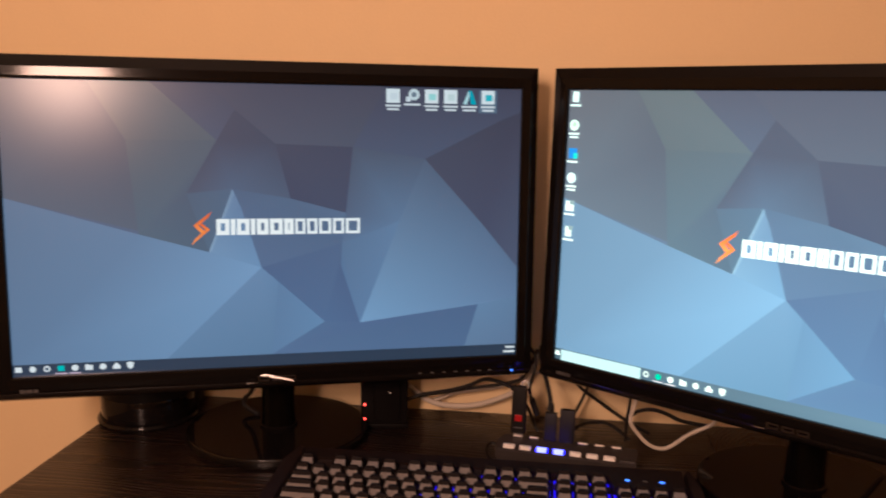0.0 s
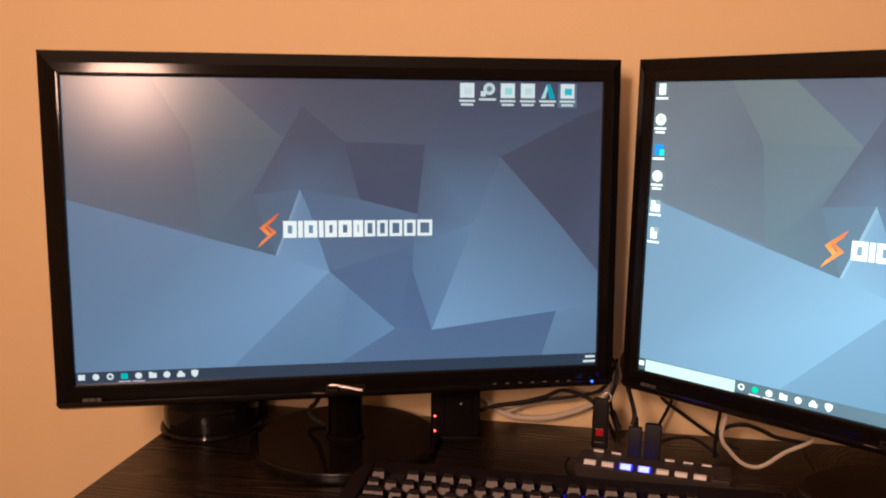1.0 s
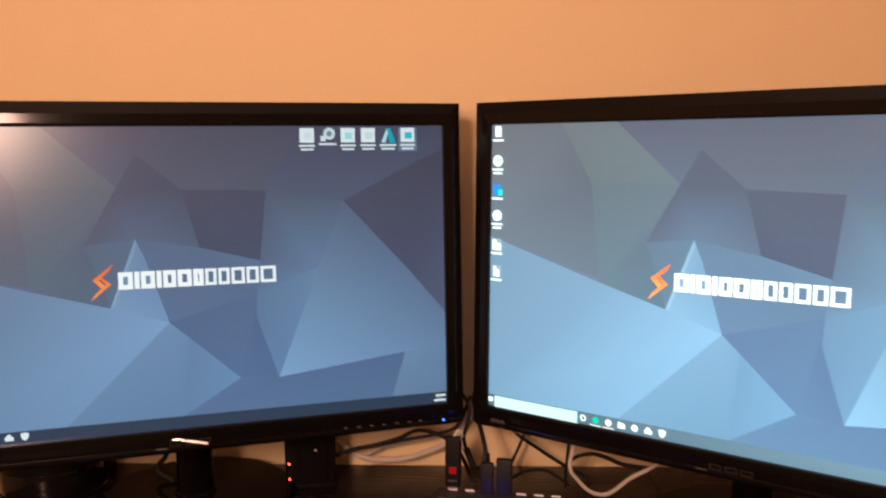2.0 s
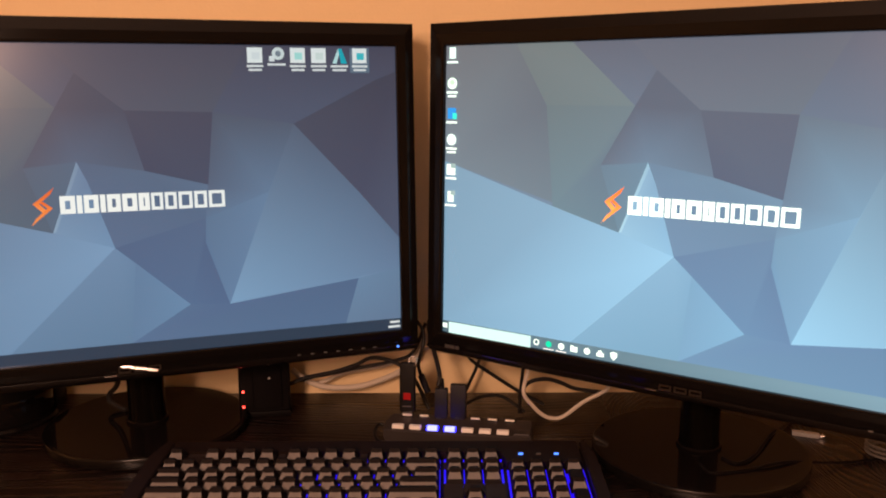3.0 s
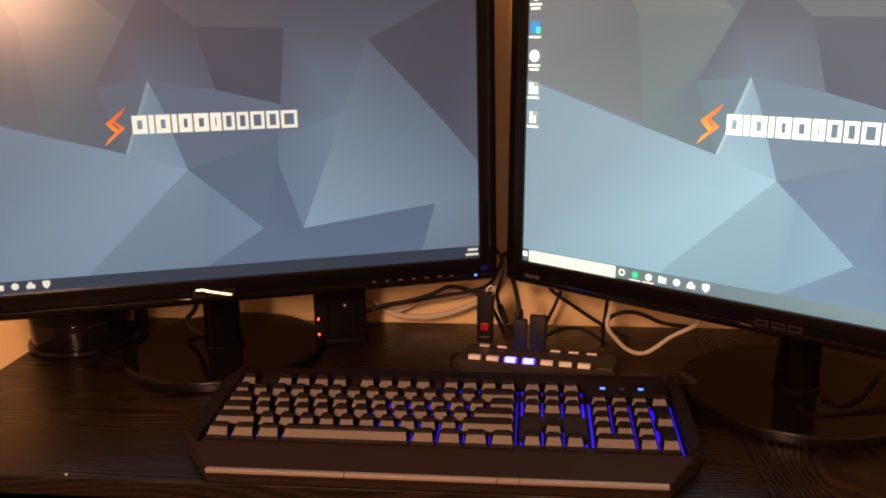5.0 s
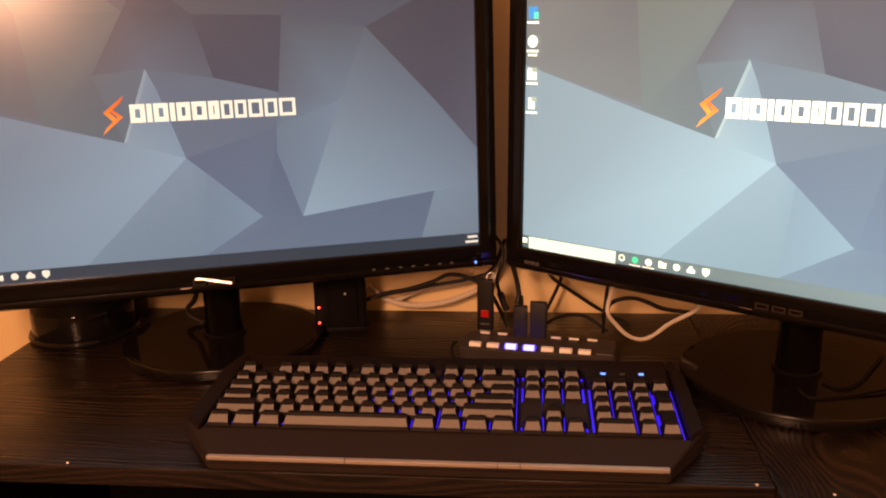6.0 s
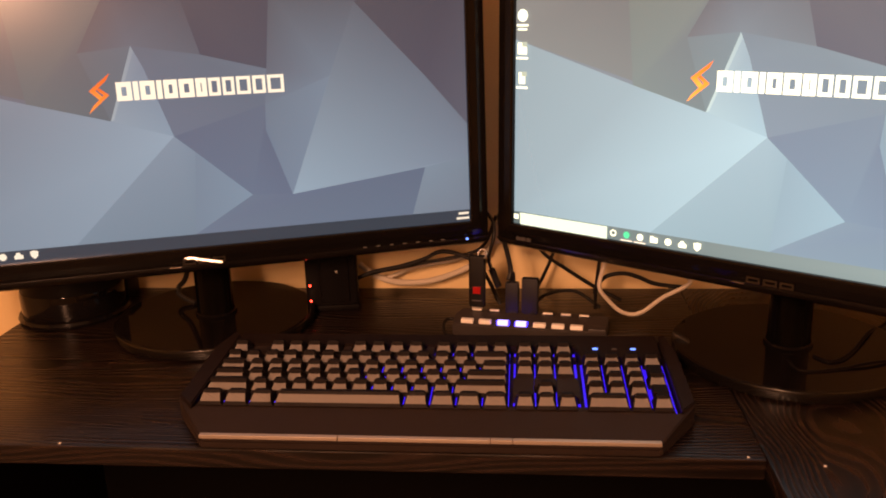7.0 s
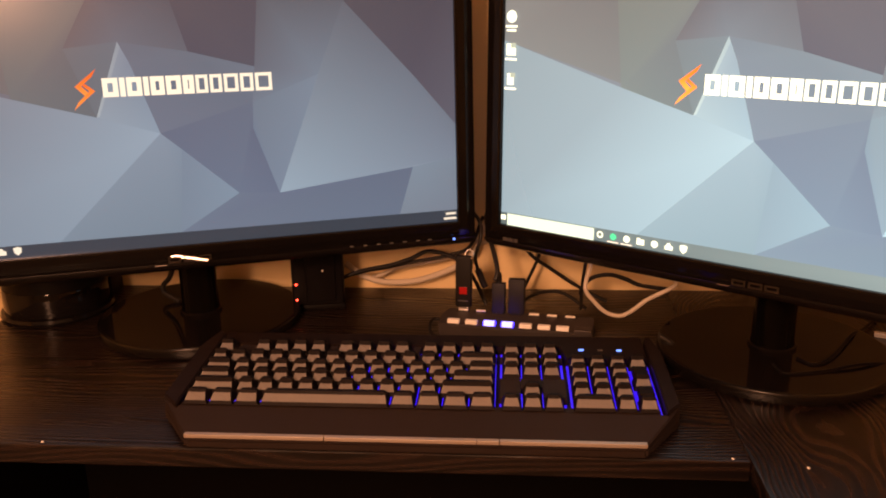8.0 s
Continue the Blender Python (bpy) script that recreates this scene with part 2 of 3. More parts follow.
def tube(points, r, n=10, steps=10):
    """A round cable through the points."""
    pts = [Vector(q) for q in points]
    ext = [2 * pts[0] - pts[1]] + pts + [2 * pts[-1] - pts[-2]]
    line = []
    for i in range(1, len(ext) - 2):
        for k in range(steps):
            t = k / steps
            a, b, c, d = ext[i - 1:i + 3]
            line.append(0.5 * (2 * b + (c - a) * t + (2 * a - 5 * b + 4 * c - d) * t * t + (3 * b - a - 3 * c + d) * t ** 3))
    line.append(pts[-1])
    bm = bmesh.new()
    rings, side = [], Vector((0, 0, 1))
    for i, q in enumerate(line):
        w = (line[min(i + 1, len(line) - 1)] - line[max(i - 1, 0)]).normalized()
        side = side - w * side.dot(w)
        side = side.normalized() if side.length > 1e-4 else w.orthogonal().normalized()
        other = w.cross(side)
        rings.append([bm.verts.new(q + r * (math.cos(k * math.tau / n) * side + math.sin(k * math.tau / n) * other)) for k in range(n)])
    for a, b in zip(rings, rings[1:]):
        for i in range(n):
            bm.faces.new((a[i], a[(i + 1) % n], b[(i + 1) % n], b[i]))
    bm.faces.new(rings[0])
    bm.faces.new(rings[-1])
    return bm


def prism(outline, z0, z1, bevel=0.0):
    """An outline in x and y raised from z0 to z1; z may be a function of (x, y)."""
    bm = bmesh.new()
    top = z1 if callable(z1) else (lambda x, y: z1)
    a = [bm.verts.new((x, y, z0)) for x, y in outline]
    b = [bm.verts.new((x, y, top(x, y))) for x, y in outline]
    bm.faces.new(a)
    bm.faces.new(b)
    for i in range(len(a)):
        j = (i + 1) % len(a)
        bm.faces.new((a[i], a[j], b[j], b[i]))
    if bevel:
        bmesh.ops.recalc_face_normals(bm, faces=bm.faces)
        bmesh.ops.bevel(bm, geom=bm.edges[:], offset=bevel, segments=2, affect="EDGES")
    return bm


def structure(name, bm, mat, label, category):
    return tagged(part(name, bm, mat), label, category, kind="structure")


# ---- the room ----
DESK = 0.75
XL, XR, YB, YF, TOP = -2.40, 2.60, 1.079, -3.90, 2.45
structure("floor", box(XL - 0.1, XR + 0.1, YF - 0.1, YB + 0.1, -0.05, 0.0), M_FLOOR, "dark brown carpet under the desk", "floor")
structure("ceiling", box(XL - 0.1, XR + 0.1, YF - 0.1, YB + 0.1, TOP, TOP + 0.05), M_CEIL, "plain white painted ceiling", "ceiling")
structure("wall_north", box(XL - 0.1, XR + 0.1, YB, YB + 0.1, 0, TOP), M_WALL, "cream painted wall in warm lamp light", "wall")
structure("wall_west", box(XL - 0.1, XL, YF, YB, 0, TOP), M_WALL, "plain cream painted wall", "wall")
structure("wall_east", box(XR, XR + 0.1, YF, YB, 0, TOP), M_WALL, "plain cream painted wall", "wall")
structure("wall_south", box(XL - 0.1, XR + 0.1, YF - 0.1, YF, 0, TOP), M_WALL, "plain cream painted wall", "wall")

# ---- desk ----
FRONT, INNER, DESKR, RETURN_Y = 0.648, 0.200, 0.86, -0.15
desk = thing("corner_desk", pose(0, 0, 0), "black wood-grain corner desk with a return along one side", "desk")
part("desktop", box(-0.625, INNER - 0.0008, FRONT, 1.072, DESK - 0.019, DESK, 0.0015), M_WOODX, desk, "black-stained wood grain running lengthwise")
part("return_top", box(INNER, DESKR, RETURN_Y, 1.072, DESK - 0.019, DESK, 0.0015), M_WOODY, desk, "black-stained wood grain running across")
part("side_panel", box(-0.619, -0.595, FRONT + 0.03, 1.05, 0, DESK - 0.0195, 0.001), M_EDGE, desk)
part("side_panel", box(DESKR - 0.026, DESKR - 0.002, RETURN_Y + 0.02, 1.05, 0, DESK - 0.0195, 0.001), M_EDGE, desk)
part("back_panel", box(-0.594, DESKR - 0.027, 1.02, 1.038, 0.15, DESK - 0.0195, 0.001), M_EDGE, desk)
part("end_panel", box(INNER + 0.02, DESKR - 0.03, RETURN_Y + 0.02, RETURN_Y + 0.044, 0, DESK - 0.0195, 0.001), M_EDGE, desk)
# White specks on the desk, built as tiny raised discs
for sx, sy in ((-0.417, FRONT + 0.0045), (0.185, FRONT + 0.0035), (0.243, FRONT - 0.008)):
    part("white_speck", lathe([(0.0013, 0), (0.0013, 0.0005), (0.0008, 0.0008)], 12), M_SPECK, desk, "tiny white speck", True, pose(sx, sy, DESK))

# ---- monitors ----
SU, SV, MZ, SETBACK, TILT = 0.2988, 0.1681, 1.0392 - DESK, 0.078, -1.60

FACETS = [
    # outline (u, v), then one colour at each corner
    ([(-.299, .168), (.299, .168), (.299, -.168), (-.299, -.168)], [(84, 80, 96), (66, 68, 90), (98, 124, 162), (96, 120, 156)]),
    ([(-.299, .168), (-.207, .168), (-.168, .102), (-.157, -.002), (-.299, .037)], [(98, 90, 98), (92, 90, 100), (82, 86, 102), (86, 98, 118), (90, 98, 116)]),
    ([(-.207, .168), (-.140, .168), (-.068, .1025), (-.168, .1024)], [(98, 98, 102), (98, 100, 104), (98, 108, 118), (92, 100, 108)]),
    ([(-.168, .1024), (-.068, .1025), (-.103, .041), (-.0795, -.028), (-.157, -.006)], [(88, 98, 108), (92, 104, 118), (80, 94, 116), (80, 100, 124), (84, 102, 122)]),
    ([(-.103, .041), (-.068, .1025), (-.047, .138), (-.001, .099), (.0157, .0345), (-.0515, .0463)], [(78, 86, 108), (72, 76, 98), (72, 74, 94), (72, 78, 100), (80, 94, 120), (84, 100, 128)]),
    ([(-.103, .041), (-.0515, .0463), (-.0795, -.028)], [(82, 98, 122), (84, 104, 132), (84, 106, 132)]),
    ([(-.047, .138), (-.075, .168), (.130, .168), (.090, .096), (-.001, .099)], [(84, 84, 102), (80, 78, 96), (76, 76, 94), (84, 92, 112), (88, 92, 112)]),
    ([(-.001, .099), (.090, .096), (.0813, .017), (.0157, .0345)], [(70, 74, 96), (68, 72, 96), (68, 78, 104), (66, 74, 100)]),
    ([(-.299, .037), (-.157, -.006), (-.0795, -.028), (-.0195, -.0475), (-.130, -.1545), (-.299, -.1545)], [(98, 120, 150), (104, 130, 164), (112, 142, 180), (122, 156, 196), (112, 144, 182), (100, 126, 160)]),
    ([(-.0795, -.028), (-.0515, .0463), (-.042, .0247), (-.0195, -.0475)], [(118, 148, 184), (112, 136, 170), (104, 130, 166), (112, 146, 186)]),
    ([(-.0795, -.028), (-.0762, -.027), (-.0492, .0415), (-.0515, .0463)], [(140, 166, 196), (132, 160, 192), (118, 144, 176), (122, 146, 176)]),
    ([(-.042, .0247), (-.0515, .0463), (.0157, .0345), (.0813, .017), (.0767, -.020), (-.0195, -.0475)], [(86, 106, 138), (84, 102, 132), (86, 106, 136), (90, 112, 144), (84, 106, 140), (88, 110, 146)]),
    ([(.0813, .017), (.090, .096), (.178, .082), (.1474, .0066), (.0767, -.020)], [(84, 100, 128), (82, 94, 116), (86, 102, 128), (96, 122, 156), (92, 116, 150)]),
    ([(-.0195, -.0475), (.0767, -.020), (.075, -.047), (.098, -.119), (.055, -.116)], [(80, 102, 140), (82, 104, 140), (78, 100, 138), (82, 106, 146), (84, 110, 150)]),
    ([(.0767, -.020), (.1474, .0066), (.098, -.119), (.075, -.047)], [(92, 118, 152), (100, 128, 164), (98, 128, 168), (90, 118, 156)]),
    ([(-.0195, -.0475), (-.130, -.1545), (-.009, -.1545), (.000, -.065)], [(108, 138, 176), (101, 132, 168), (97, 128, 164), (102, 133, 171)]),
    ([(-.0195, -.0475), (.000, -.065), (-.009, -.1545), (.055, -.116)], [(96, 124, 160), (98, 128, 166), (98, 128, 166), (104, 138, 178)]),
    ([(.1474, .0066), (.178, .082), (.2523, .0006), (.299, -.055), (.299, -.092), (.248, -.1007), (.098, -.119)], [(104, 134, 168), (90, 108, 136), (89, 111, 142), (92, 115, 147), (100, 126, 162), (114, 146, 184), (124, 160, 200)]),
    ([(.178, .082), (.2736, .130), (.299, .140), (.299, -.055), (.2523, .0006)], [(70, 76, 98), (60, 64, 84), (60, 62, 82), (76, 88, 116), (68, 76, 102)]),
    ([(.055, -.116), (.098, -.119), (.248, -.1007), (.231, -.1545), (-.009, -.1545)], [(86, 112, 150), (84, 108, 148), (80, 104, 142), (84, 110, 148), (88, 114, 152)]),
    ([(.248, -.1007), (.299, -.092), (.299, -.1545), (.231, -.1545)], [(104, 134, 170), (100, 128, 162), (98, 122, 156), (102, 128, 162)]),
]
# the upper facets differ little from one another
FACETS = [(o, [tuple(c + (m - c) * (0.32 if v > 0.06 else 0.0) for c, m in zip(rgb, (75, 80, 98))) for (u, v), rgb in zip(o, colours)]) for o, colours in FACETS]
MARK = [
    # two interlocking strokes of the orange sign
    [(-.0748, .0205), (-.0965, .0036), (-.0876, -.0059), (-.0841, -.0029), (-.0902, .0036), (-.0791, .0132)],
    [(-.0869, .0062), (-.0775, -.0014), (-.0993, -.0195), (-.0946, -.0120), (-.0829, -.0012), (-.0891, .0042)],
]


def picture(name, shapes, mat, parent, label, tint):
    """Flat coloured shapes on a screen, one just in front of the other; shapes: outline and colour or corner colours; tint: the panel's own cast by height."""
    bm = bmesh.new()
    layer = bm.loops.layers.float_color.new("picture")
    for k, (outline, colours) in enumerate(shapes):
        if isinstance(colours, tuple):
            colours = [colours] * len(outline)
        f = bm.faces.new([bm.verts.new((u, -0.00004 * k, v)) for u, v in outline])
        f.normal_update()
        if f.normal.y > 0:
            f.normal_flip()
        for lp in f.loops:
            i = min(range(len(outline)), key=lambda j: abs(outline[j][0] - lp.vert.co.x) + abs(outline[j][1] - lp.vert.co.z))
            r, g, b = colours[i]
            u_v = outline[i]
            lp[layer] = (*lin(*(c * k for c, k in zip((r, g, b), tint(u_v[1] / .168)))), 1)
    me = bpy.data.meshes.new(name)
    bm.to_mesh(me)
    bm.free()
    me.materials.append(mat)
    ob = new(name, me)
    ob.parent = parent
    return tagged(ob, label)


def rect(u, v, w, h):
    return [(u - w / 2, v - h / 2), (u + w / 2, v - h / 2), (u + w / 2, v + h / 2), (u - w / 2, v + h / 2)]


def disc(u, v, r, n=10):
    return [(u + r * math.cos(i * math.tau / n), v + r * math.sin(i * math.tau / n)) for i in range(n)]


def hollow(u, v, w, h, e, colour):
    """An open rectangle with sides e thick."""
    return [(rect(u - w / 2 + e / 2, v, e, h), colour), (rect(u + w / 2 - e / 2, v, e, h), colour),
            (rect(u, v + h / 2 - e / 2, w, e), colour), (rect(u, v - h / 2 + e / 2, w, e), colour)]


def wordmark():
    """Plain white open blocks in the place of the brand's word: a heavy run, then a lighter run."""
    out, u = [], -.0705
    for w in (.0150, .0052, .0146, .0052, .0136, .0150, .0112):
        out += hollow(u + w / 2, .0015, w, .0190, .0050, (244, 247, 250)) if w > .006 else [(rect(u + w / 2, .0015, w, .0190), (244, 247, 250))]
        u += w + .0016
    for w in (.0122, .0122, .0146, .0134, .0172):
        out += hollow(u + w / 2, .0015, w, .0186, .0034, (236, 241, 246))
        u += w + .0020
    return out


def lines(u, v, w, rows, colour=(225, 228, 232)):
    return [(rect(u, v - .0042 * k, w * (1.0, .8)[k % 2], .0024), colour) for k in range(rows)]


def taskbar_shape(i, u, v):
    """The plain outline of the small sign at place i: discs, a folder, a cloud, a shield."""
    if i == 8:
        return [(u + a, v + b) for a, b in ((-.0040, .0034), (0, .0044), (.0040, .0034), (.0034, -.0016), (0, -.0048), (-.0034, -.0016))]
    if i == 7:
        return [(u + a, v + b) for a, b in ((-.0042, -.0034), (.0042, -.0034), (.0044, .0004), (.0022, .0014), (.0008, .0038), (-.0020, .0032), (-.0030, .0010), (-.0044, .0002))]
    if i == 5:
        return [(u + a, v + b) for a, b in ((-.0042, -.0034), (.0042, -.0034), (.0042, .0024), (.0002, .0024), (-.0008, .0036), (-.0042, .0036))]
    return disc(u, v, .0038, 7 if i % 2 else 10) if i in (1, 2, 4, 6) else rect(u, v, .0072, .0062)


def icons_left_screen():
    out = [(rect(.2558, .1520, .0225, .0275), (96, 116, 138))]
    for i in range(6):
        u = .1380 + .02352 * i
        if i == 1:
            out += [(disc(u + .002, .1590, .0070), (214, 224, 228)), (disc(u + .002, .1590, .0032), (120, 134, 150)), (rect(u - .005, .1535, .006, .006), (225, 230, 235))]
            out += lines(u, .1472, .020, 1)
        elif i == 4:
            out += [([(u - .008, .1485), (u - .001, .1650), (u + .002, .1650), (u - .003, .1485)], (190, 225, 230)), ([(u - .001, .1650), (u + .003, .1650), (u + .009, .1485), (u + .002, .1485)], (20, 170, 190))]
            out += lines(u, .1455, .020, 2)
        else:
            out += [(rect(u, .1572, .0165, .0165), (236, 240, 243)), (rect(u + .001, .1565, .0085, .0075), ((222, 228, 234), 0, (170, 226, 224), (214, 226, 226), 0, (60, 190, 205))[i])]
            out += lines(u, .1455, .018, 2)
    for i in range(9):
        u, c = -.2923 + .01512 * i, (226, 232, 238)
        if i == 3:
            c = (30, 190, 190)
        out.append((taskbar_shape(i, u, -.1592), c))
        if i == 2:
            out.append((disc(u, -.1592, .0020, 8), (60, 80, 100)))
        if i in (3, 4):
            out.append((rect(u, -.1652, .0130, .0012), (210, 190, 215)))
    return out + [(rect(.2905, -.1575, .0120, .0026), (225, 230, 235)), (rect(.2895, -.1632, .0150, .0026), (225, 230, 235))]


def icons_bright_screen():
    out = []
    for i, v in enumerate((.1600, .1260, .0920, .0620, .0275, -.0040)):
        u = -.2885
        c = ((220, 226, 230), (224, 230, 226), (30, 120, 200), (215, 222, 230), (225, 228, 230), (220, 226, 228))[i]
        out.append((disc(u, v, .0068, 9) if i in (1, 3) else rect(u, v, (.0085, 0, .0115, 0, .0120, .0085)[i], .0125), c))
        if i == 1:
            out.append((disc(u, v + .001, .0034, 8), (178, 200, 176)))
        if i == 2:
            out.append((rect(u + .004, v - .003, .006, .007), (50, 190, 190)))
        if i in (4, 5):
            out.append((rect(u + .003, v + .0045, .0065, .0050), (130, 145, 155)))
        out += lines(u, v - .0102, .0150, 2 if i in (1, 3) else 1)
    out += [(rect(-.2938, -.1595, .0060, .0055), (230, 236, 240)), (rect(-.2330, -.1611, .1110, .0134), (178, 197, 208))]
    for i in range(7):
        u = -.1702 + .01548 * i
        c = (20, 180, 150) if i == 1 else (226, 232, 236)
        out.append((taskbar_shape({3: 5, 5: 7, 6: 8}.get(i, 4), u, -.1602), c))
        if i == 0:
            out.append((disc(u, -.1600, .0022, 8), (70, 90, 105)))
        if i in (1, 2):
            out.append((rect(u, -.1660, .0130, .0012), (220, 205, 215)))
    return out


def ring_frame(sections, inner, outer):
    """A rectangular frame swept through sections of (share of the way from inner to outer, depth)."""
    bm = bmesh.new()
    loops = []
    for f, y in sections:
        a, b, c, d = (inner[k] + (outer[k] - inner[k]) * f for k in range(4))
        loops.append([bm.verts.new(q) for q in ((a, y, c), (b, y, c), (b, y, d), (a, y, d))])
    for p, q in zip(loops, loops[1:]):
        for i in range(4):
            bm.faces.new((p[i], p[(i + 1) % 4], q[(i + 1) % 4], q[i]))
    return bm


def monitor(m, label, screen_mat, bar, extra, picture_label, shift=0.0, lean=0.0, tint=None):
    mon = thing("monitor", m, label, "monitor", "pair of monitors on the desk")
    panel = pose(0, -SETBACK, MZ, TILT, 0, 0)
    frame_bm = ring_frame([(0.0, 0.0012), (0.0, -0.0052), (0.05, -0.0062), (0.13, -0.0063), (0.50, -0.0055), (0.92, -0.0028), (0.98, -0.0022), (1.0, 0.0005), (1.0, 0.028), (0.55, 0.034)],
                          (-SU, SU, -SV, SV), (-0.3205, 0.3205, -0.1870, 0.1945))
    bezel = part("bezel", frame_bm, M_BEZEL, mon, "glossy black plastic bezel", False, panel)
    # lip along the lower edge, sloping back and down
    lip = bmesh.new()
    rows_ = [[lip.verts.new((x * w, y, z)) for x in (-1, -0.5, 0.5, 1)] for w, y, z in ((0.3200, -0.0050, -0.1868), (0.3198, -0.0046, -0.1890), (0.3185, 0.0005, -0.1945), (0.3160, 0.0080, -0.1985), (0.3150, 0.0240, -0.1990), (0.3150, 0.0260, -0.1868))]
    for p, q in zip(rows_, rows_[1:] + rows_[:1]):
        for i in range(3):
            lip.faces.new((p[i], p[i + 1], q[i + 1], q[i]))
    for k in (0, 3):
        lip.faces.new([r[k] for r in rows_])
    part("lower_lip", lip, M_LIP, mon, "satin dark lower edge", True, panel)
    screen = picture("screen", FACETS + [(rect(0, -.1611, .5976, .0138), bar)] + [(half, [(232, 100, 46), (242, 126, 62), (248, 146, 78), (248, 146, 78), (242, 126, 62), (232, 100, 46)]) for half in MARK] + wordmark() + extra, screen_mat, mon, picture_label, tint)
    screen.matrix_basis = panel
    part("back_shell", box(-0.296, 0.296, 0.030, 0.052, -0.170, 0.172, 0.012, 3), M_MATT, mon, "matt black rear cover", True, panel)
    part("stand_mount", box(-0.075, 0.075, 0.045, 0.082, -0.10, 0.07, 0.010, 3), M_MATT, mon, "", True, panel)
    part("neck", lathe([(0.0225, 0.0150), (0.0225, 0.020), (0.0215, 0.022), (0.0215, 0.10), (0.0200, 0.112), (0.0200, 0.22)], 40), M_NECK, mon, "smooth black round neck", True, pose(shift, 0, 0))
    part("neck_ring", lathe([(0.0240, 0.0142), (0.0248, 0.0156), (0.0246, 0.0176), (0.0228, 0.0184)], 40), M_GLOSS, mon, "glossy ring round the foot of the neck", True, pose(shift, 0, 0))
    base = part("base", lathe([(0.108, 0.0), (0.1120, 0.0010), (0.1165, 0.0022), (0.1165, 0.0128), (0.1150, 0.0140), (0.0600, 0.0143), (0.0300, 0.0144)], 96), M_GLOSS, mon, "round mirror-gloss black base", True, pose(shift, 0, 0))
    part("base_rim", lathe([(0.1166, 0.0020), (0.1180, 0.0028), (0.1184, 0.0060), (0.1184, 0.0118), (0.1178, 0.0132), (0.1164, 0.0138)], 96), M_RIM, base, "satin black edge of the base", True)
    # maker's badge: plain metal shapes, darkened; lean: how far an added bar, standing in for the lamp's glint, tips up
    for u, w in ((-0.0190, 0.0130), (-0.0030, 0.0130), (0.0125, 0.0130)):
        mark = ring_frame([(0.0, 0.0), (0.0, -0.0012), (1.0, -0.0012), (1.0, 0.0)], (-w / 2 + 0.0016, w / 2 - 0.0016, -0.0014, 0.0014), (-w / 2, w / 2, -0.0030, 0.0030))
        part("badge", mark, M_BADGEDIM, bezel, "plain metal badge shape", False, pose(u, -0.0060, -0.1828))
    if lean:
        part("badge", box(-0.0205, 0.0195, -0.0012, 0.0, -0.0016, 0.0016, 0.0005), M_BADGE, bezel, "slanting bar standing in for the lamp's glint on the badge", False, pose(-0.003, -0.0068, -0.1820, -lean, 11, -0.55 * lean))
    part("badge", box(-0.040, -0.0275, -0.0068, -0.0045, -0.1885, -0.1875, 0.0004), M_BADGE, bezel, "plain metal badge shape")
    for u in (0.1730, 0.1885, 0.2040, 0.2190, 0.2345, 0.2500, 0.2640):
        part("button_mark", box(u - 0.0020, u + 0.0020, -0.0066, -0.0050, -0.1866, -0.1857), M_GREY, bezel)
    part("power_lamp", box(0.2921, 0.2945, -0.0069, -0.0040, -0.1890, -0.1870), M_BLUEDOT, bezel, "small blue power lamp")
    for u, w in ((-0.2885, 0.006), (-0.2815, 0.006), (-0.2745, 0.005)):
        part("port_mark", box(u - w / 2, u + w / 2, -0.0068, -0.0055, -0.1860, -0.1822), M_DIM, bezel)
    return mon


def stand_point(x, y, yaw):
    a = radians(yaw)
    return pose(x - SETBACK * math.sin(a), y + SETBACK * math.cos(a), DESK, 0, 0, yaw)


monitor(stand_point(-0.3470, 0.8708, 19.38), "black widescreen monitor with round gloss base, icons along the top", M_SCREEN_A, (42, 60, 82), icons_left_screen(), "lit blue-grey faceted wallpaper with white icons", 0.0, 15.5, lambda v: (1.0 - 0.09 * max(v, 0), 0.98 - 0.06 * max(v, 0), 0.96 - 0.04 * max(v, 0)))
monitor(stand_point(0.2386, 0.7935, -34.00), "brighter black widescreen monitor with round gloss base and a search bar", M_SCREEN_B, [(60, 78, 94), (104, 128, 154), (108, 132, 158), (58, 76, 92)], icons_bright_screen(), "lit pale blue faceted wallpaper with a column of icons", -0.008, 0.0, lambda v: (1.0 - 0.07 * max(v, 0), 1.01 - 0.02 * max(v, 0), 0.935))

# ---- keyboard ----
U = 0.01905
KX, KY = -0.3004, 0.6884
SLOPE = 0.055


def deck(x, y):
    """Height of the key deck above the desk."""
    return 0.0215 + SLOPE * (y - KY)


keyboard = thing("keyboard", pose(0, 0, DESK), "dark full-size keyboard with grey keys and blue backlight", "keyboard")
OUT = [(-0.283, 0.6445), (0.113, 0.6445), (0.150, 0.699), (0.150, 0.800), (0.142, 0.838), (-0.311, 0.838), (-0.322, 0.800), (-0.322, 0.699)]
part("case", prism(OUT, 0.002, lambda x, y: 0.0105 + 0.004 * (y - 0.6445) / 0.05 if y < 0.69 else 0.0135 + SLOPE * (y - KY), 0.0018), M_CASE, keyboard, "dark brown-black plastic case")
# raised side cheeks and rear band round the keys
part("cheek", prism([(0.1356, 0.683), (0.1490, 0.699), (0.1490, 0.800), (0.1415, 0.836), (0.1356, 0.830)], 0.012, lambda x, y: deck(x, y) + 0.004, 0.0012), M_CHEEK, keyboard)
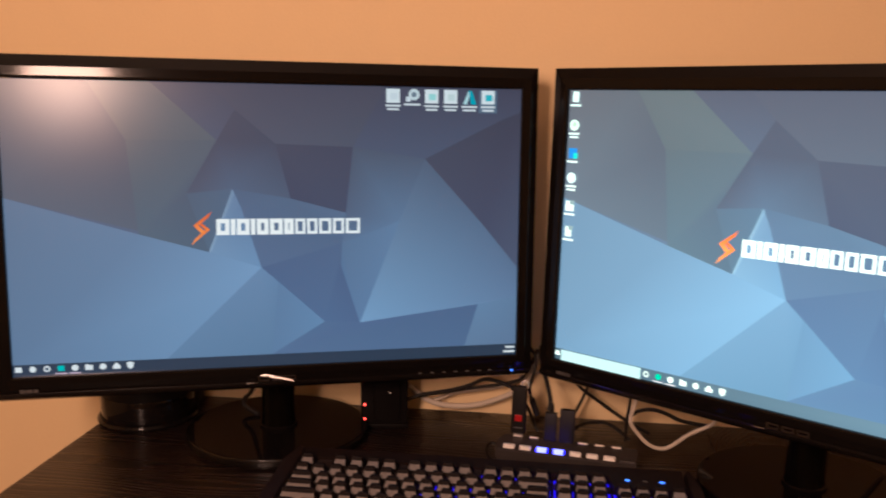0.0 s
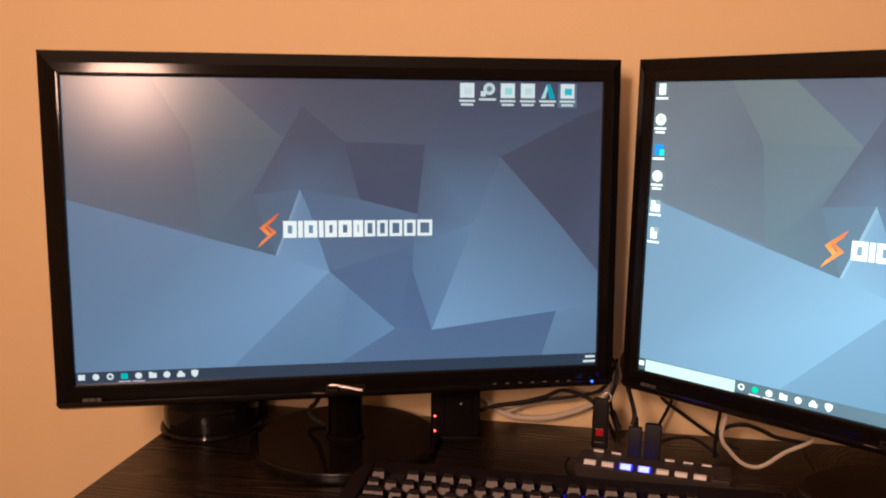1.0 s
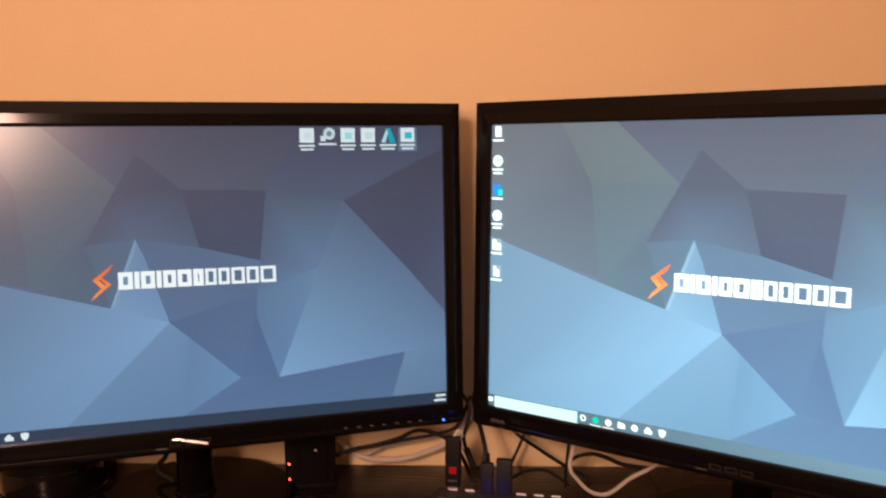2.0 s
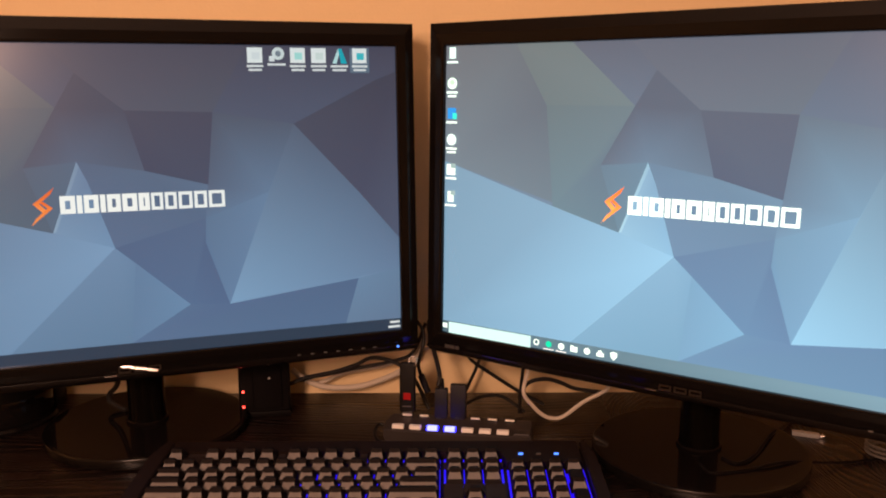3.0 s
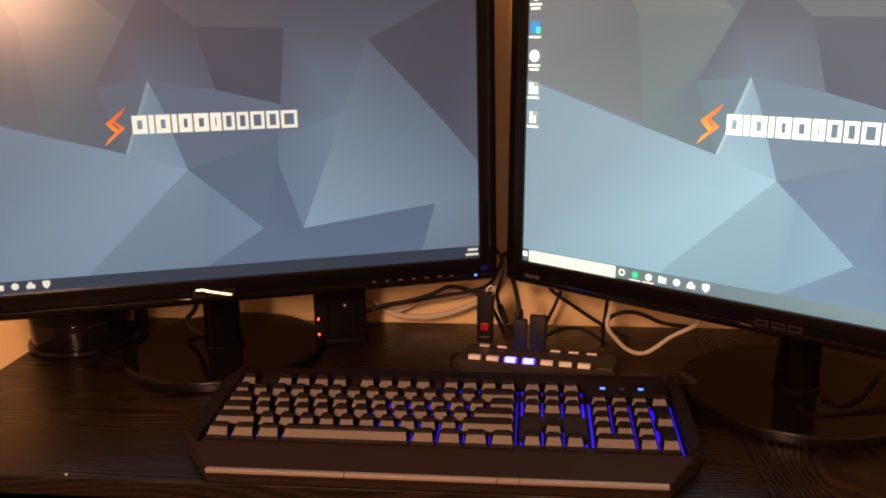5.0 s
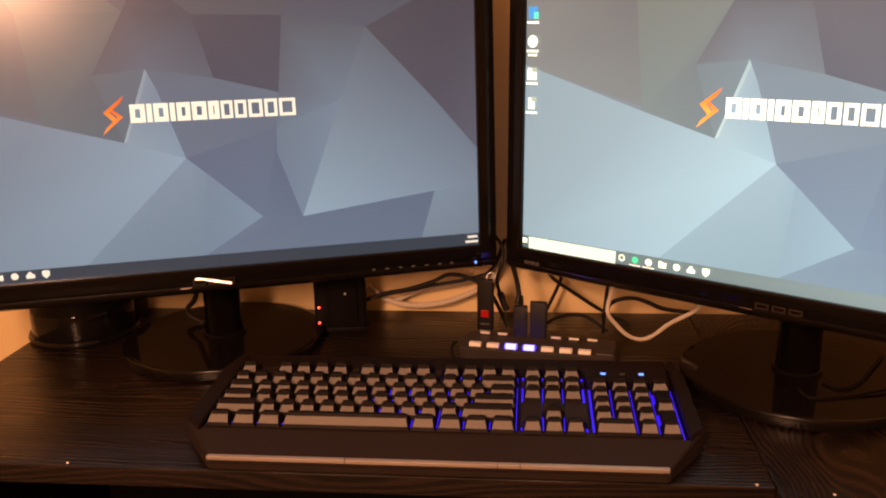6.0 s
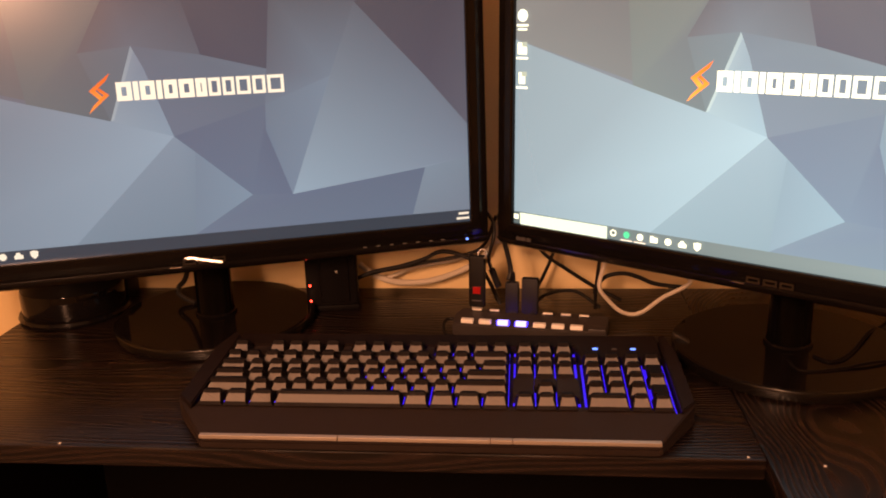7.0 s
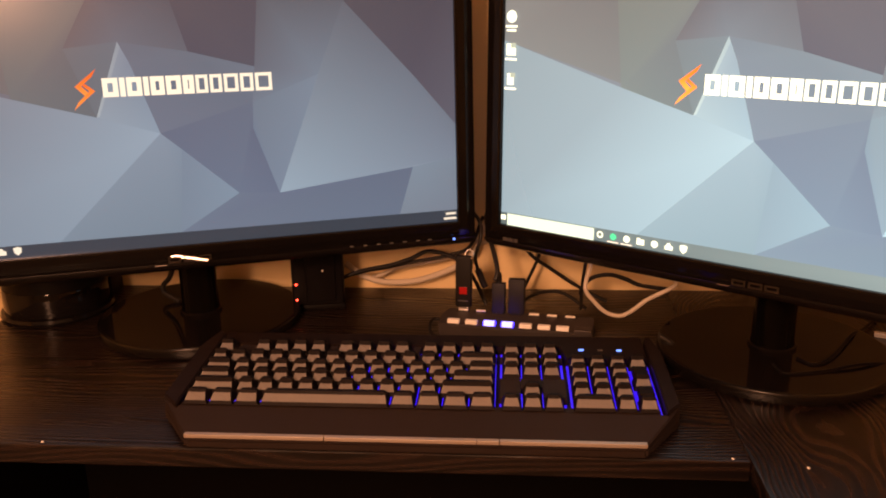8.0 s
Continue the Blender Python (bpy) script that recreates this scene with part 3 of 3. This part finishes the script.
part("cheek", prism([(-0.3030, 0.681), (-0.3030, 0.830), (-0.3110, 0.836), (-0.3210, 0.800), (-0.3210, 0.699)], 0.012, lambda x, y: deck(x, y) + 0.004, 0.0012), M_CHEEK, keyboard)
part("rear_band", prism([(-0.3028, 0.8105), (0.0500, 0.8105), (0.0545, 0.7865), (0.1333, 0.7865), (0.1333, 0.8360), (-0.3028, 0.8360)], 0.012, lambda x, y: deck(x, y) + 0.002, 0.0010), M_CHEEK, keyboard)
rest = part("wrist_rest", prism([(-0.2845, 0.6470), (0.1145, 0.6470), (0.1495, 0.699), (0.1335, 0.6862), (-0.303, 0.6862), (-0.3215, 0.699)], 0.009, lambda x, y: 0.0150 + 0.0085 * (y - 0.6470) / 0.05, 0.0010), M_CASE, keyboard, "smooth sloping wrist rest")
for x0, x1 in ((-0.2830, -0.1605), (-0.1600, -0.0295), (-0.0290, -0.0105), (-0.0100, 0.1130)):
    part("trim_strip", box(x0, x1, 0.6432, 0.6480, 0.0125, 0.0160, 0.0005), M_STRIP, keyboard, "pale brushed trim strip")
# backlight sheet below the keys
sheet = bmesh.new()
for (x0, x1, y0, y1) in ((KX + 0.004, KX + 7.6 * U, KY + 0.001, KY + 0.95 * U), (KX + 7.6 * U, KX + 15 * U, KY + 0.001, KY + 6.20 * U), (KX + 15.2 * U, KX + 18.4 * U, KY + 0.012, KY + 6.20 * U), (KX + 18.6 * U, KX + 22.78 * U, KY + 0.001, KY + 5.0 * U)):
    sheet.faces.new([sheet.verts.new((x, y, deck(x, y) - 0.0050)) for x, y in ((x0, y0), (x1, y0), (x1, y1), (x0, y1))])
part("backlight", sheet, M_BLUE, keyboard, "blue light between the keys")
# Strip added to block the backlight's blue line in front of the keys
part("backlight_stop", box(KX - 0.002, KX + 22.66 * U, KY - 0.0018, KY + 0.0085, 0.012, 0.0208, 0.0006), M_CASE, keyboard)
for x in (KX + 19.45 * U, KX + 21.42 * U):
    part("lock_lamp", box(x - 0.0024, x + 0.0024, 0.8030, 0.8048, 0.026, 0.0312), M_BLUEDOT, keyboard, "small blue lock lamp")
part("lock_lamp", box(KX + 20.44 * U - 0.0024, KX + 20.44 * U + 0.0024, 0.8030, 0.8048, 0.026, 0.0312), M_DIM, keyboard)
for x0, x1, y0, y1 in ((15.20, 16.22, 1.05, 2.93), (16.23, 17.30, 2.05, 2.93), (17.31, 18.42, 1.05, 2.93), (1.04, 1.96, 5.2, 6.2), (6.04, 6.46, 5.2, 6.2), (10.54, 10.96, 5.2, 6.2),
                       (-0.02, 15.0, 5.03, 5.19), (15.2, 18.4, 5.03, 5.19)):
    part("blank_plate", prism([(KX + a * U, KY + b * U) for a, b in ((x0, y0), (x1, y0), (x1, y1), (x0, y1))], 0.012, lambda x, y: deck(x, y) + 0.002, 0.0006), M_CASE, keyboard)


def key_mesh(w, d, low):
    """A keycap w by d units: front and hollowed top painted lit grey; sides and a rounded ridge along the rear painted
    shade-dark.
    """
    bm = bmesh.new()
    X, Y = w * U - 0.0011, U - 0.0011
    zf, zm, zr = (0.0034, 0.0084, 0.0106) if low else (0.0046, 0.0088, 0.0124)

    def ring(*corners):
        return [bm.verts.new(q) for q in corners]

    foot = ring((-X / 2, 0, 0.0004), (X / 2, 0, 0.0004), (X / 2, Y, 0.0004), (-X / 2, Y, 0.0004))
    ym, yr = 0.0087, Y - 0.0036
    front = ring((-X / 2 + 0.0018, 0.0016, zf), (X / 2 - 0.0018, 0.0016, zf))
    mid = ring((-X / 2 + 0.0037, ym, zm), (X / 2 - 0.0037, ym, zm))
    dip = ring((-X / 2 + 0.0060, ym, zm - 0.0005), (X / 2 - 0.0060, ym, zm - 0.0005))
    ridge = ring((-X / 2 + 0.0028, ym + 0.0012, zr - 0.0010), (-X / 2 + 0.0050, ym + 0.0013, zr), (X / 2 - 0.0050, ym + 0.0013, zr), (X / 2 - 0.0028, ym + 0.0012, zr - 0.0010))
    back = ring((-X / 2 + 0.0036, yr, zr - 0.0012), (-X / 2 + 0.0054, yr, zr - 0.0002), (X / 2 - 0.0054, yr, zr - 0.0002), (X / 2 - 0.0036, yr, zr - 0.0012))
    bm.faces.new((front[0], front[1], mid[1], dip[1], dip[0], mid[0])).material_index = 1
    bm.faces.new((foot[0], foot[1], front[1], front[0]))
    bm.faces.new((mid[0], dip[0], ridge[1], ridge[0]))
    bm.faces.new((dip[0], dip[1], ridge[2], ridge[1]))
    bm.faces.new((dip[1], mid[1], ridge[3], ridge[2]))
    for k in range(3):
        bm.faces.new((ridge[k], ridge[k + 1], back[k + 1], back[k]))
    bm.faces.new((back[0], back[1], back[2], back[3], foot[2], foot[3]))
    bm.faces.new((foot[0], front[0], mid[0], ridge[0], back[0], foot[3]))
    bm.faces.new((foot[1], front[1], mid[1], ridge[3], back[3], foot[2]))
    if d == 2:
        box(-X / 2 + 0.0020, X / 2 - 0.0020, U + 0.0005, 2 * U - 0.003, 0.0004, 0.0082, 0.0008, 1, bm)
    bmesh.ops.recalc_face_normals(bm, faces=bm.faces)
    me = bpy.data.meshes.new("key")
    bm.to_mesh(me)
    bm.free()
    me.materials.append(M_KEYSHADE)
    me.materials.append(M_KEYLIT)
    return me


CAPS = {}


def key(x, row, w=1.0, d=1.0):
    kind = (w, d, row == 0)
    if kind not in CAPS:
        CAPS[kind] = key_mesh(*kind)
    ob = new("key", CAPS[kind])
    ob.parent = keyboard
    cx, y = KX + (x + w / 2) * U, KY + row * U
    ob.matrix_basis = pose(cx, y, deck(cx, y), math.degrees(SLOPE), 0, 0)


GAP1, GAP2 = 15.27, 18.64
for row, widths in enumerate([(1.25, 1.25, 1.25, 6.25, 1.25, 1.25, 1.25, 1.25), (2.25,) + (1,) * 10 + (2.75,), (1.75,) + (1,) * 11 + (2.25,), (1.5,) + (1,) * 12 + (1.5,), (1,) * 13 + (2,)]):
    x = 0.0
    for w in widths:
        key(x, row, w)
        x += w
for x in (0, 2, 3, 4, 5, 6.5, 7.5, 8.5, 9.5, 11, 12, 13, 14):
    key(x, 5.22)
for k in range(3):
    for row in (0, 3, 4, 5.22):
        key(GAP1 + k, row)
key(GAP1 + 1, 1)
key(GAP2, 0, 2)
key(GAP2 + 2, 0)
for row in (1, 2, 3, 4):
    for k in range(3):
        key(GAP2 + k, row)
key(GAP2 + 3, 4)
key(GAP2 + 3, 2, 1, 2)
key(GAP2 + 3, 0, 1, 2)

# ---- hub with its sticks and plugs ----
HUB = pose(0.007, 0.9135, DESK, 0, 0, -9.0)
hub = thing("usb_hub", HUB, "black seven-port hub with two switches lit blue", "usb hub")
part("body", prism([(-0.088, -0.018), (0.086, -0.018), (0.086, 0.020), (-0.084, 0.020), (-0.090, 0.004)], 0.0, lambda x, y: 0.0145 + 0.006 * (y + 0.018) / 0.038, 0.0015), M_HUB, hub, "dark plastic bar")
part("end_cap", box(0.0655, 0.0845, -0.0165, -0.004, 0.012, 0.0178, 0.0008), M_HUB, hub)
for i in range(7):
    x = -0.0715 + 0.0207 * i
    lit = i in (2, 3)
    switch = part("switch", box(x - 0.0070, x + 0.0070, -0.0150, -0.0085, 0.0130, 0.0192, 0.0008), M_BLUEHOT if lit else M_WHITE, hub, "switch glowing blue" if lit else "pale plastic switch")
    if lit:
        part("lamp_core", box(x - 0.0060, x + 0.0060, -0.0154, -0.0092, 0.0142, 0.0196, 0.0006), M_BLUECORE, switch, "white-blue centre of the lit switch")
    x += 0.006
    port = part("port", box(x - 0.0072, x + 0.0072, 0.0125, 0.0200, 0.0165, 0.0205, 0.0005), M_MATT, hub, "dark socket")
    part("contact", box(x - 0.0055, x + 0.0055, 0.0130, 0.0165, 0.0195, 0.0218, 0.0003), M_WHITE, port, "pale contact")


def hub_place(i, lean=0.0):
    return HUB @ pose(-0.0655 + 0.0207 * i, 0.0160, 0.0200, lean, 0, 0)


stick = thing("usb_stick", hub_place(0, -4), "black memory stick with a red square, upright in the hub", "usb stick")
part("plug", box(-0.006, 0.006, -0.0023, 0.0023, 0.0003, 0.010, 0.0004), M_SILVER, stick, "bright metal plug")
part("body", box(-0.0098, 0.0098, -0.0042, 0.0042, 0.004, 0.066, 0.0036, 3), M_MATT, stick, "black plastic body", True)
part("mark", box(-0.0045, 0.0045, -0.0050, -0.0042, 0.0205, 0.0290, 0.0003), M_RED, stick, "red square mark")
part("mark", box(-0.0055, 0.0055, -0.0049, -0.0042, 0.0115, 0.0130, 0.0002), M_DIM, stick)
part("ring", tube([(0.006 + 0.005 * math.cos(a), 0.003 * math.sin(a), 0.067 + 0.005 * math.sin(a)) for a in [k * math.tau / 12 for k in range(13)]], 0.0010, 8, 4), M_SILVER, stick, "small bright key ring", True)
for i, (w, h) in ((2, (0.0155, 0.036)), (3, (0.0190, 0.042))):
    plug = thing("usb_plug", hub_place(i, -3), "black cable plug standing in the hub", "cable plug", "plugs in the hub")
    part("contact", box(-0.006, 0.006, -0.0023, 0.0023, 0.0003, 0.008, 0.0003), M_SILVER, plug)
    part("body", box(-w / 2, w / 2, -0.0048, 0.0048, 0.0005, h, 0.0016, 2), M_PLUG, plug, "", True)
    if i == 2:
        part("sleeve", lathe([(0.0036, h - 0.001), (0.0032, h + 0.008), (0.0026, h + 0.012)], 14), M_PLUG, plug, "", True)


def cable(label, points, r, mat):
    ob = part("cable", tube(points, r), mat, None, "", True)
    return tagged(ob, label, "cable", "cables behind the monitors")


cable("black cable rising from the hub between the monitors", [(-0.018, 0.925, 0.812), (-0.016, 0.932, 0.822), (-0.020, 0.952, 0.836), (-0.028, 0.985, 0.856), (-0.028, 1.010, 0.872), (0.000, 1.030, 0.895), (0.040, 1.035, 0.920)], 0.0028, M_CABLE)
cable("thin black cable with a plug hanging beside the stick", [(-0.033, 0.985, 0.788), (-0.036, 0.985, 0.796), (-0.040, 0.985, 0.805), (-0.043, 0.985, 0.821), (-0.037, 0.985, 0.845), (-0.040, 0.998, 0.865), (-0.070, 1.015, 0.890), (-0.110, 1.025, 0.910)], 0.0022, M_CABLE)
tagged(part("cable_plug", tube([(-0.0315, 0.985, 0.783), (-0.0345, 0.985, 0.790), (-0.0370, 0.985, 0.797), (-0.0400, 0.985, 0.805)], 0.0042, 10, 4), M_PLUG, None, "", True), "slim black plug at the end of a hanging cable", "cable plug")
cable("black cable arching along the wall", [(-0.255, 1.03, 0.772), (-0.220, 1.02, 0.779), (-0.191, 1.02, 0.790), (-0.154, 1.02, 0.798), (-0.126, 1.02, 0.807), (-0.102, 1.02, 0.817), (-0.070, 1.02, 0.808), (-0.050, 1.015, 0.79), (-0.03, 1.0, 0.754)], 0.0026, M_CABLE)
cable("black cable slung up towards the monitor", [(-0.255, 1.04, 0.770), (-0.222, 1.03, 0.777), (-0.189, 1.03, 0.786), (-0.158, 1.03, 0.792), (-0.128, 1.03, 0.799), (-0.077, 1.03, 0.809), (-0.051, 1.03, 0.822), (-0.035, 1.03, 0.86)], 0.0022, M_CABLE)
cable("beige cable sagging in front of the wall", [(-0.215, 1.052, 0.790), (-0.197, 1.052, 0.776), (-0.172, 1.052, 0.766), (-0.138, 1.052, 0.765), (-0.108, 1.052, 0.771), (-0.072, 1.052, 0.786), (-0.050, 1.052, 0.804), (-0.03, 1.05, 0.85)], 0.0040, M_BEIGE)
cable("thin grey-beige cable along the wall", [(-0.185, 1.058, 0.768), (-0.172, 1.058, 0.772), (-0.146, 1.058, 0.783), (-0.120, 1.058, 0.788), (-0.079, 1.058, 0.797), (-0.03, 1.058, 0.82)], 0.0026, M_BEIGE)
cable("black cable dropping from the monitor beside the hub", [(0.045, 1.03, 0.845), (0.033, 1.03, 0.804), (0.017, 1.03, 0.767), (0.010, 1.02, 0.7525)], 0.0022, M_CABLE)
cable("black cable slanting from the monitor to the desk", [(0.010, 1.03, 0.835), (0.024, 1.03, 0.811), (0.051, 1.03, 0.791), (0.087, 1.03, 0.767), (0.12, 1.02, 0.7525)], 0.0024, M_CABLE)
cable("black cable hanging behind the monitor", [(0.094, 0.995, 0.850), (0.089, 0.99, 0.812), (0.086, 0.99, 0.781), (0.085, 0.99, 0.7525)], 0.0022, M_CABLE)
cable("black cable arching over the desk behind the hub", [(0.005, 0.995, 0.7525), (0.025, 0.995, 0.768), (0.045, 1.0, 0.772), (0.065, 1.0, 0.770), (0.092, 0.995, 0.7525)], 0.0022, M_CABLE)
cable("thick beige cable drooping in a loop under the monitor", [(0.094, 0.965, 0.822), (0.086, 0.95, 0.796), (0.097, 0.95, 0.778), (0.111, 0.95, 0.765), (0.126, 0.95, 0.761), (0.139, 0.95, 0.766), (0.159, 0.95, 0.782), (0.189, 0.95, 0.800), (0.178, 0.965, 0.807), (0.150, 0.975, 0.812), (0.111, 0.985, 0.818)], 0.0025, M_BEIGE)
cable("black cable curled beside the beige loop", [(0.083, 0.975, 0.778), (0.087, 0.975, 0.790), (0.098, 0.975, 0.800), (0.117, 0.975, 0.803), (0.135, 0.975, 0.798), (0.154, 0.975, 0.790), (0.19, 0.975, 0.785)], 0.0026, M_CABLE)
cable("black cable lying across the monitor base", [(0.44, 0.99, 0.753), (0.40, 0.935, 0.755), (0.367, 0.888, 0.766), (0.326, 0.829, 0.766), (0.302, 0.812, 0.7650), (0.290, 0.826, 0.7652)], 0.0018, M_DULL)
cable("thin black cable crossing the monitor base", [(0.52, 0.86, 0.753), (0.43, 0.84, 0.753), (0.355, 0.813, 0.766), (0.304, 0.795, 0.765), (0.268, 0.790, 0.765), (0.262, 0.812, 0.765)], 0.0016, M_DULL)
cable("black cable hanging beside the monitor neck", [(-0.408, 0.985, 0.86), (-0.420, 0.98, 0.800), (-0.432, 0.98, 0.783), (-0.429, 0.975, 0.774), (-0.408, 0.968, 0.766)], 0.0032, M_CABLE)
cable("thin cable curling out of the end of the hub", [(-0.076, 0.932, 0.758), (-0.089, 0.936, 0.760), (-0.094, 0.922, 0.757), (-0.086, 0.900, 0.753), (-0.05, 0.872, 0.753), (0.0, 0.865, 0.753)], 0.0020, M_CABLE)

# ---- router, canister, adapter, bits ----
router = thing("router", pose(-0.240, 1.008, DESK, 0, 0, 10), "upright black router with two small red lamps", "router")
part("body", box(-0.034, 0.030, -0.022, 0.022, 0.006, 0.140, 0.005, 3), M_DULL, router, "upright black plastic box", True)
part("side_panel", box(-0.016, 0.020, -0.0245, -0.0215, 0.012, 0.125, 0.002, 2), M_DULL, router, "slightly raised front panel", True)
part("mark", box(0.0035, 0.0060, -0.0252, -0.0244, 0.0508, 0.0530), M_MARK, router, "tiny pale mark")
part("foot", box(-0.035, 0.031, -0.024, 0.024, 0.0, 0.008, 0.003, 2), M_DULL, router, "", True)
for z in (0.0145, 0.0345):
    part("status_lamp", lathe([(0.0013, 0), (0.0012, 0.0010), (0.0006, 0.0016)], 12), M_REDHOT, router, "glowing red lamp", True, pose(-0.0285, -0.0218, z, 90, 0, 0))

canister = thing("canister", pose(-0.572, 0.980, DESK), "round black canister with a glossy band and clear rim", "canister")
part("rim", lathe([(0.062, 0), (0.0665, 0.001), (0.0672, 0.004), (0.0655, 0.0075), (0.061, 0.008)], 64), M_GLOSS, canister, "smoky clear plastic rim", True)
part("band", lathe([(0.0615, 0.0075), (0.0622, 0.010), (0.0622, 0.036), (0.0612, 0.039)], 64), M_GLOSS, canister, "glossy black band", True)
part("body", lathe([(0.0605, 0.0385), (0.0610, 0.041), (0.0595, 0.100), (0.056, 0.106), (0.050, 0.108)], 64), M_MATT, canister, "dull dark body", True)

adapter = thing("power_adapter", pose(-0.548, 1.042, DESK, 0, 0, 4), "black power adapter block behind the monitor", "adapter")
part("body", box(-0.026, 0.026, -0.020, 0.020, 0.0, 0.052, 0.004, 2), M_MATT, adapter, "", True)

plug2 = thing("white_plug", pose(0.423, 0.918, DESK, 0, 0, -22), "small pale grey plug lying on the desk", "plug")
part("body", box(-0.018, 0.012, -0.0040, 0.0040, 0.0, 0.0055, 0.0012, 2), M_MARK, plug2, "", True)
part("pin", box(0.0115, 0.018, -0.0024, 0.0024, 0.0012, 0.0042, 0.0005), M_SILVER, plug2)
coil = []
for k in range(41):
    a = k / 40 * 3 * math.tau
    coil.append((0.508 + 0.042 * math.cos(a), 0.862 + 0.030 * math.sin(a), DESK + 0.003 + 0.0075 * k / 40 * 2))
tagged(part("cable_coil", tube(coil, 0.0016, 8, 3), M_GREY, None, "", True), "coil of grey cable on the desk", "cable")
